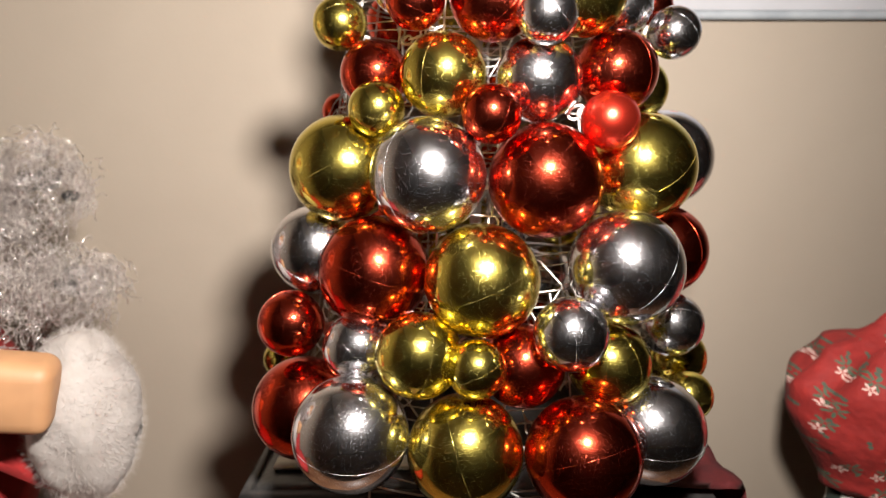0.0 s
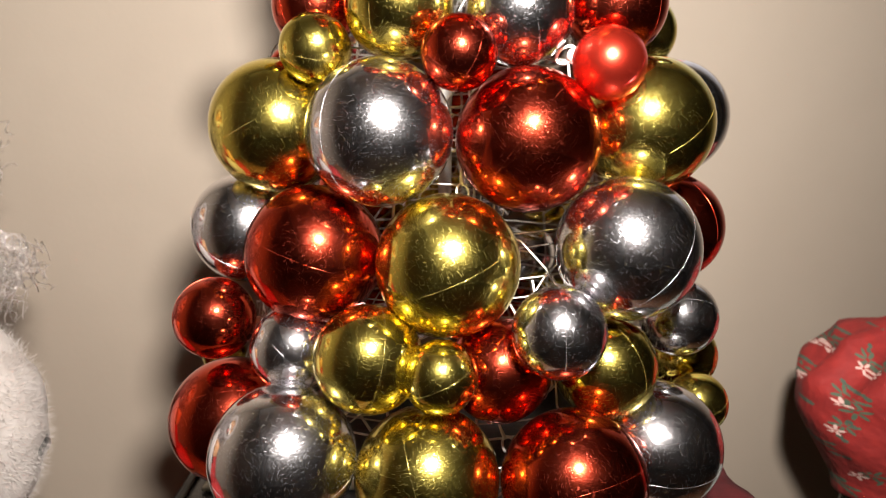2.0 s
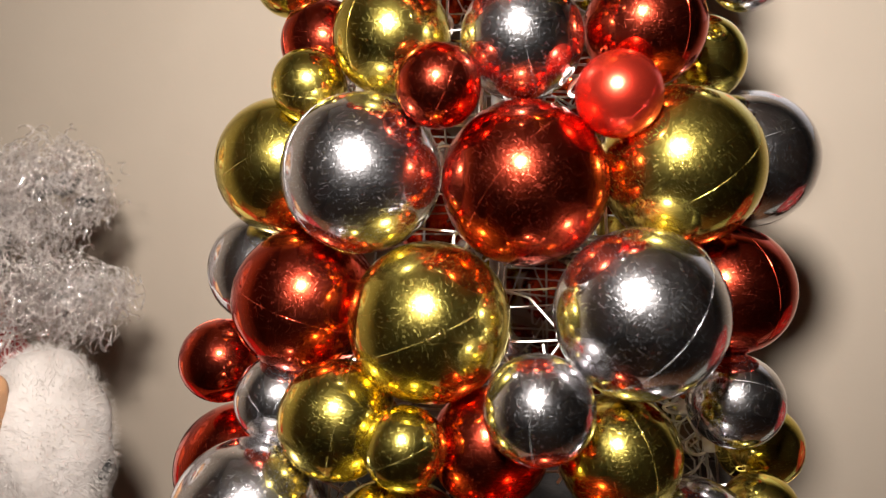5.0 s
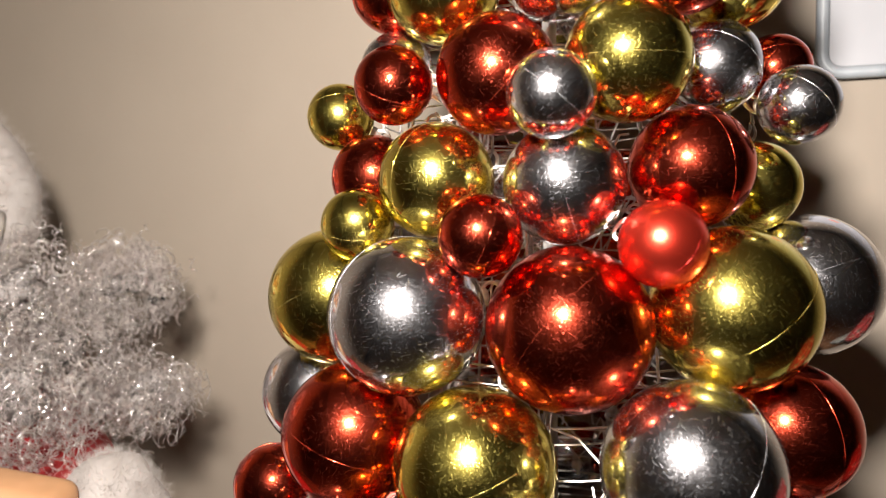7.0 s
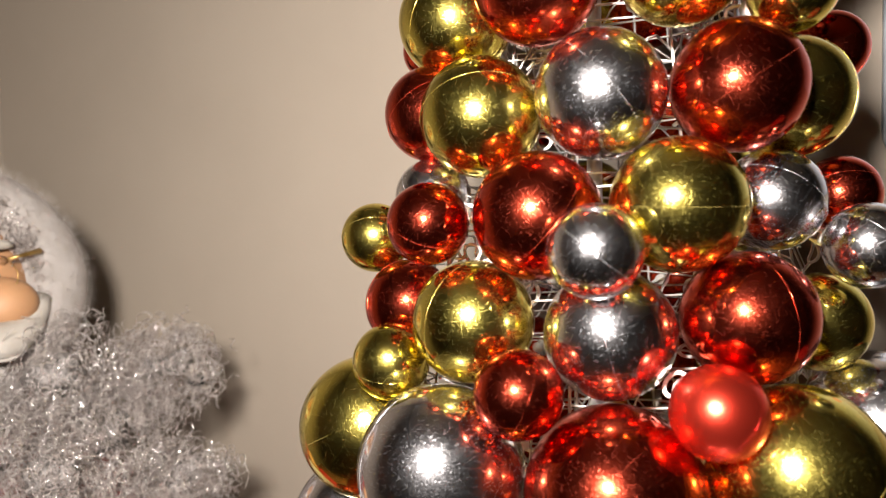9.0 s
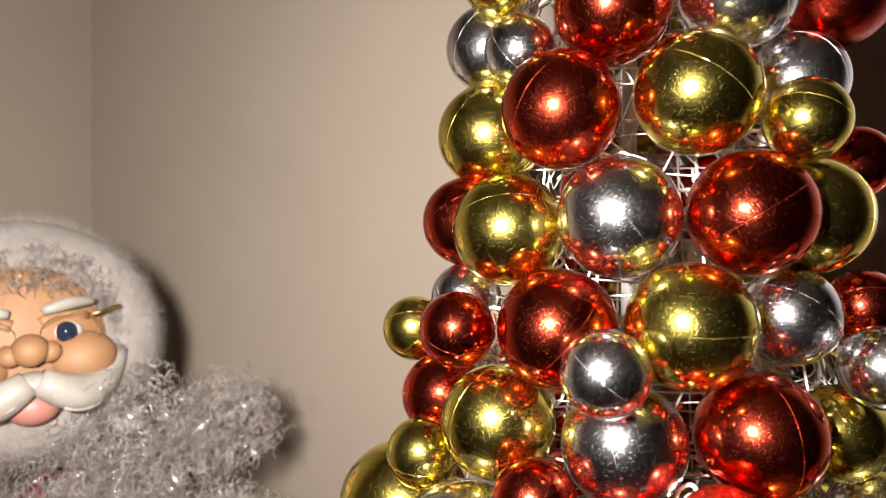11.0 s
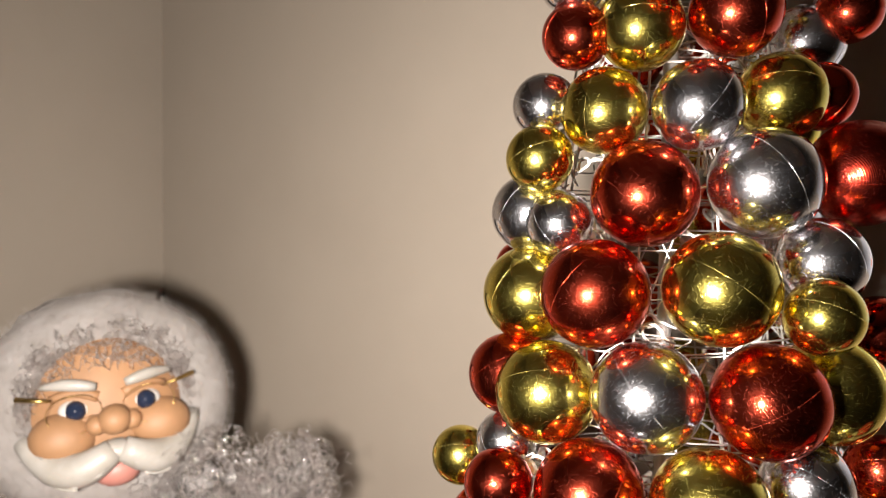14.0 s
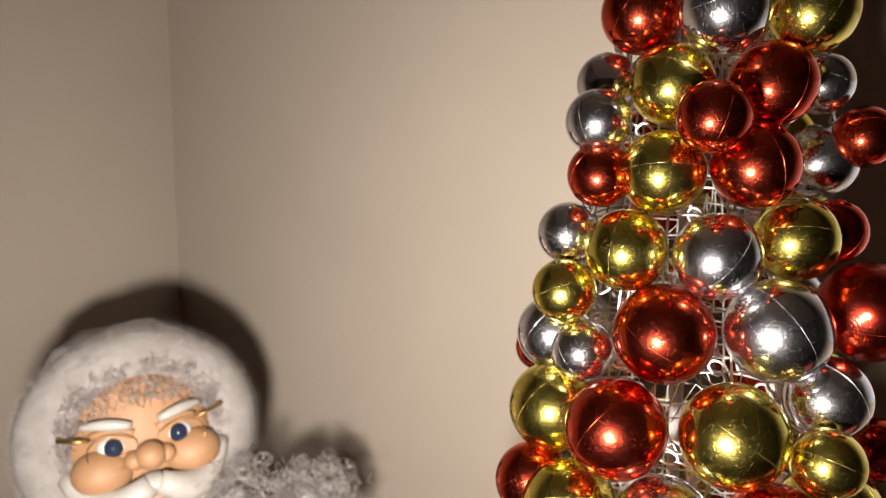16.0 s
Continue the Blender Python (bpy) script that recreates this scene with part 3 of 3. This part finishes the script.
    for s in (-1, 1):
        ball(bm, at(s * 0.047, 0.052, -0.016), (0.033, 0.03, 0.027), 24, 16, turn, K)
        ball(bm, at(s * 0.034, 0.053, 0.012), (0.0162, 0.0142, 0.0112), 18, 12, turn, EW)
        ball(bm, at(s * 0.034, 0.0595, 0.012), (0.0108, 0.0112, 0.0106), 20, 14, turn, E)
        tube(bm, [at(s * (0.014 + 0.05 * q), 0.067 - 0.02 * q * q, 0.0355 + 0.005 * math.sin(q * 2.6)) for q in [i / 7 for i in range(8)]],
             lambda q: 0.0022 + 0.0042 * math.sin(math.pi * (0.16 + 0.8 * q)), 10, mat=W)
        tube(bm, [at(s * (0.012 + 0.044 * q), 0.063 - 0.016 * q, 0.0235 + 0.006 * math.sin(q * 3)) for q in [i / 6 for i in range(7)]], lambda q: 0.0062 - 0.002 * q, 8, mat=K)
        tube(bm, [at(s * (0.018 + 0.034 * q), 0.066 - 0.012 * q, 0.0045 - 0.004 * math.sin(q * 3)) for q in [i / 6 for i in range(7)]], 0.0032, 8, mat=K)
        pts = [at(s * (0.004 + 0.08 * q), 0.088 - 0.045 * q * q, -0.027 - 0.022 * math.sin(q * 2.5) + 0.026 * q ** 3) for q in [i / 10 for i in range(11)]]
        tube(bm, pts, lambda q: 0.008 + 0.010 * math.sin(math.pi * min(1, q * 0.8 + 0.15)), 12, mat=W)
        for k in range(9):
            q0 = rnd.uniform(0.02, 0.5)
            pts = [at(s * (0.004 + 0.08 * q), 0.1 - 0.045 * q * q, -0.02 - k * 0.0028 - 0.022 * math.sin(q * 2.5) + 0.026 * q ** 3) for q in [q0 + i * 0.06 for i in range(8)]]
            tube(bm, pts, 0.0016, 6, mat=W)
        tube(bm, [at(s * 0.056, 0.064, 0.027), at(s * 0.07, 0.06, 0.029), at(s * 0.086, 0.05, 0.031)], lambda q: 0.0012 + 0.0016 * q, 6, mat=B)
        tube(bm, [at(s * (0.036 + 0.026 * math.cos(a)), 0.078 - 0.01 * abs(math.cos(a)), 0.012 + 0.02 * math.sin(a)) for a in [6.283 * i / 20 for i in range(20)]], 0.0004, 4, closed=True, mat=B)
    ball(bm, at(0, 0.077, 0.001), (0.0165, 0.018, 0.0155), 22, 16, turn, K)
    for s in (-1, 1):
        ball(bm, at(s * 0.0165, 0.072, -0.003), (0.011, 0.013, 0.0105), 14, 10, turn, K)
    ball(bm, at(0, 0.078, -0.03), (0.02, 0.016, 0.011), 16, 12, turn, W)
    ball(bm, at(0, 0.066, -0.054), (0.024, 0.02, 0.018), 18, 12, turn, L)
    # robe, arm, cuff and hand
    ball(bm, Vector((-0.57, 0.70, 0.74)), (0.16, 0.13, 0.2), 32, 20, None, RO, 0.015, 12)
    ball(bm, Vector((-0.55, 0.66, 0.55)), (0.19, 0.17, 0.1), 32, 20, None, RO, 0.012, 12)
    tube(bm, [(-0.53, 0.68, 0.85), (-0.44, 0.67, 0.80), (-0.335, 0.635, 0.78)], 0.045, 14, mat=RO)
    cuff = Vector((-0.316, 0.62, 0.81))
    ball(bm, cuff, (0.046, 0.048, 0.078), 32, 20, None, F, 0.008, 40)
    for k in range(9000):
        d = Vector((rnd.gauss(0, 1), rnd.gauss(0, 1), rnd.gauss(0, 1))).normalized()
        blade(cuff + Vector((d.x * 0.045, d.y * 0.047, d.z * 0.077)), (d + Vector((rnd.gauss(0, 0.5), rnd.gauss(0, 0.5), rnd.gauss(0, 0.5)))).normalized(), rnd.uniform(0.004, 0.012), 0.00012, F)
    before = len(bm.faces)
    box(bm, (-0.395, 0.54, 0.823), (-0.309, 0.585, 0.884), 0.013, 4)
    bm.faces.ensure_lookup_table()
    for f in bm.faces[before:]:
        f.material_index = K
    hold, sway = Vector((-0.345, 0.56, 0.855)), Euler((0.1, 0.16, 0.25)).to_matrix()
    for v in {v for f in bm.faces[before:] for v in f.verts}:
        v.co = hold + sway @ (v.co - hold) + (v.co - hold).normalized() * 0.003 * noise.noise(v.co * 45)
    ball(bm, Vector((-0.283, 0.632, 0.782)), (0.006, 0.012, 0.02), 14, 10, Euler((0, 0.6, 0)).to_matrix(), BK)
    # curls of the hair and the beard
    lumps = [(Vector((-0.408, 0.745, 1.008)), (0.058, 0.052, 0.05), 520), (Vector((-0.445, 0.70, 0.948)), (0.078, 0.07, 0.075), 800),
             (Vector((-0.368, 0.715, 0.908)), (0.054, 0.05, 0.038), 460), (Vector((-0.475, 0.675, 1.005)), (0.07, 0.06, 0.07), 520),
             (Vector((-0.43, 0.63, 0.925)), (0.085, 0.06, 0.075), 800), (at(0.02, 0.055, -0.15), (0.1, 0.05, 0.07), 500), (at(-0.105, 0.02, -0.105), (0.06, 0.06, 0.08), 90)]
    for place, radii, many in lumps:
        # added core, coloured dark like the shaded depth of the curls
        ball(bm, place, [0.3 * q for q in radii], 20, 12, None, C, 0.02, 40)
        for k in range(many):
            d = Vector((rnd.gauss(0, 1), rnd.gauss(0, 1), rnd.gauss(0, 1))).normalized()
            q = rnd.uniform(0.3, 1.0) ** 0.6 if k % 14 else rnd.uniform(1.0, 1.2)
            p = place + Vector((d.x * radii[0], d.y * radii[1], d.z * radii[2])) * q
            lean = (d + Vector((rnd.gauss(0, 0.6), rnd.gauss(0, 0.6), rnd.gauss(-0.4, 0.6)))).normalized()
            lock(p, lean, 0.006)
    ball(bm, Vector((-0.378, 0.752, 0.992)), (0.009, 0.009, 0.006), 12, 8, None, BK)
    for k in range(330):
        a = rnd.uniform(-1.6, 1.6)
        p = at(0.084 * math.sin(a), 0.056 + rnd.uniform(-0.008, 0.008) - 0.016 * abs(math.sin(a)), 0.006 + 0.062 * math.cos(a) + rnd.uniform(-0.01, 0.034))
        lock(p, (side * rnd.gauss(0, 1) + face * 0.4 + up * rnd.gauss(0, 0.6)).normalized(), 0.005)
    add_strands()
    ob = part("doll", bm, mats)
    return tagged(ob, "old bearded doll in white fur hood with painted face", "doll")


doll()


# ---- the printed cloth ----
def lathe(bm, centre, profile, seg=56, mat=0, fold=0.0):
    rings = []
    for r, z in profile:
        row = []
        for k in range(seg):
            a = 2 * math.pi * k / seg
            p = Vector((r * math.cos(a), r * 0.72 * math.sin(a), z))
            p *= 1 + fold * noise.noise(Vector((math.cos(a) * 2.2, math.sin(a) * 2.2, z * 14)))
            row.append(bm.verts.new(Vector(centre) + p))
        rings.append(row)
    for lo, hi in zip(rings, rings[1:]):
        for k in range(seg):
            bm.faces.new((lo[k], lo[(k + 1) % seg], hi[(k + 1) % seg], hi[k])).material_index = mat
    bm.faces.new(rings[0][::-1]).material_index = mat
    bm.faces.new(rings[-1]).material_index = mat


def smooth_profile(keys, n=28):
    zs = [z for r, z in keys]
    out = []
    for i in range(n + 1):
        z = zs[0] + (zs[-1] - zs[0]) * i / n
        j = max(k for k in range(len(zs)) if zs[k] <= z + 1e-9)
        if j == len(zs) - 1:
            out.append((keys[-1][0], z))
        else:
            q = (z - zs[j]) / (zs[j + 1] - zs[j])
            q = q * q * (3 - 2 * q)
            out.append((keys[j][0] * (1 - q) + keys[j + 1][0] * q, z))
    return out


def cloth_sack():
    top = thing("printed_sack", pose(0.525, 0.755, TABLE_Z), "stuffed red cloth sack printed with holly sprigs on the table", "sack")
    bm = bmesh.new()
    lathe(bm, (0, 0, 0), smooth_profile([(0.11, 0.0), (0.112, 0.1), (0.1, 0.227)]), mat=0)
    part("striped_band", bm, STRIPE, top, "green and white striped knitted band")
    bm = bmesh.new()
    lathe(bm, (0, 0, 0), smooth_profile([(0.09, 0.22), (0.118, 0.24), (0.15, 0.31), (0.153, 0.338), (0.122, 0.37), (0.06, 0.405), (0.012, 0.418)], 40), fold=0.09)
    part("bag", bm, PRINT, top)


cloth_sack()
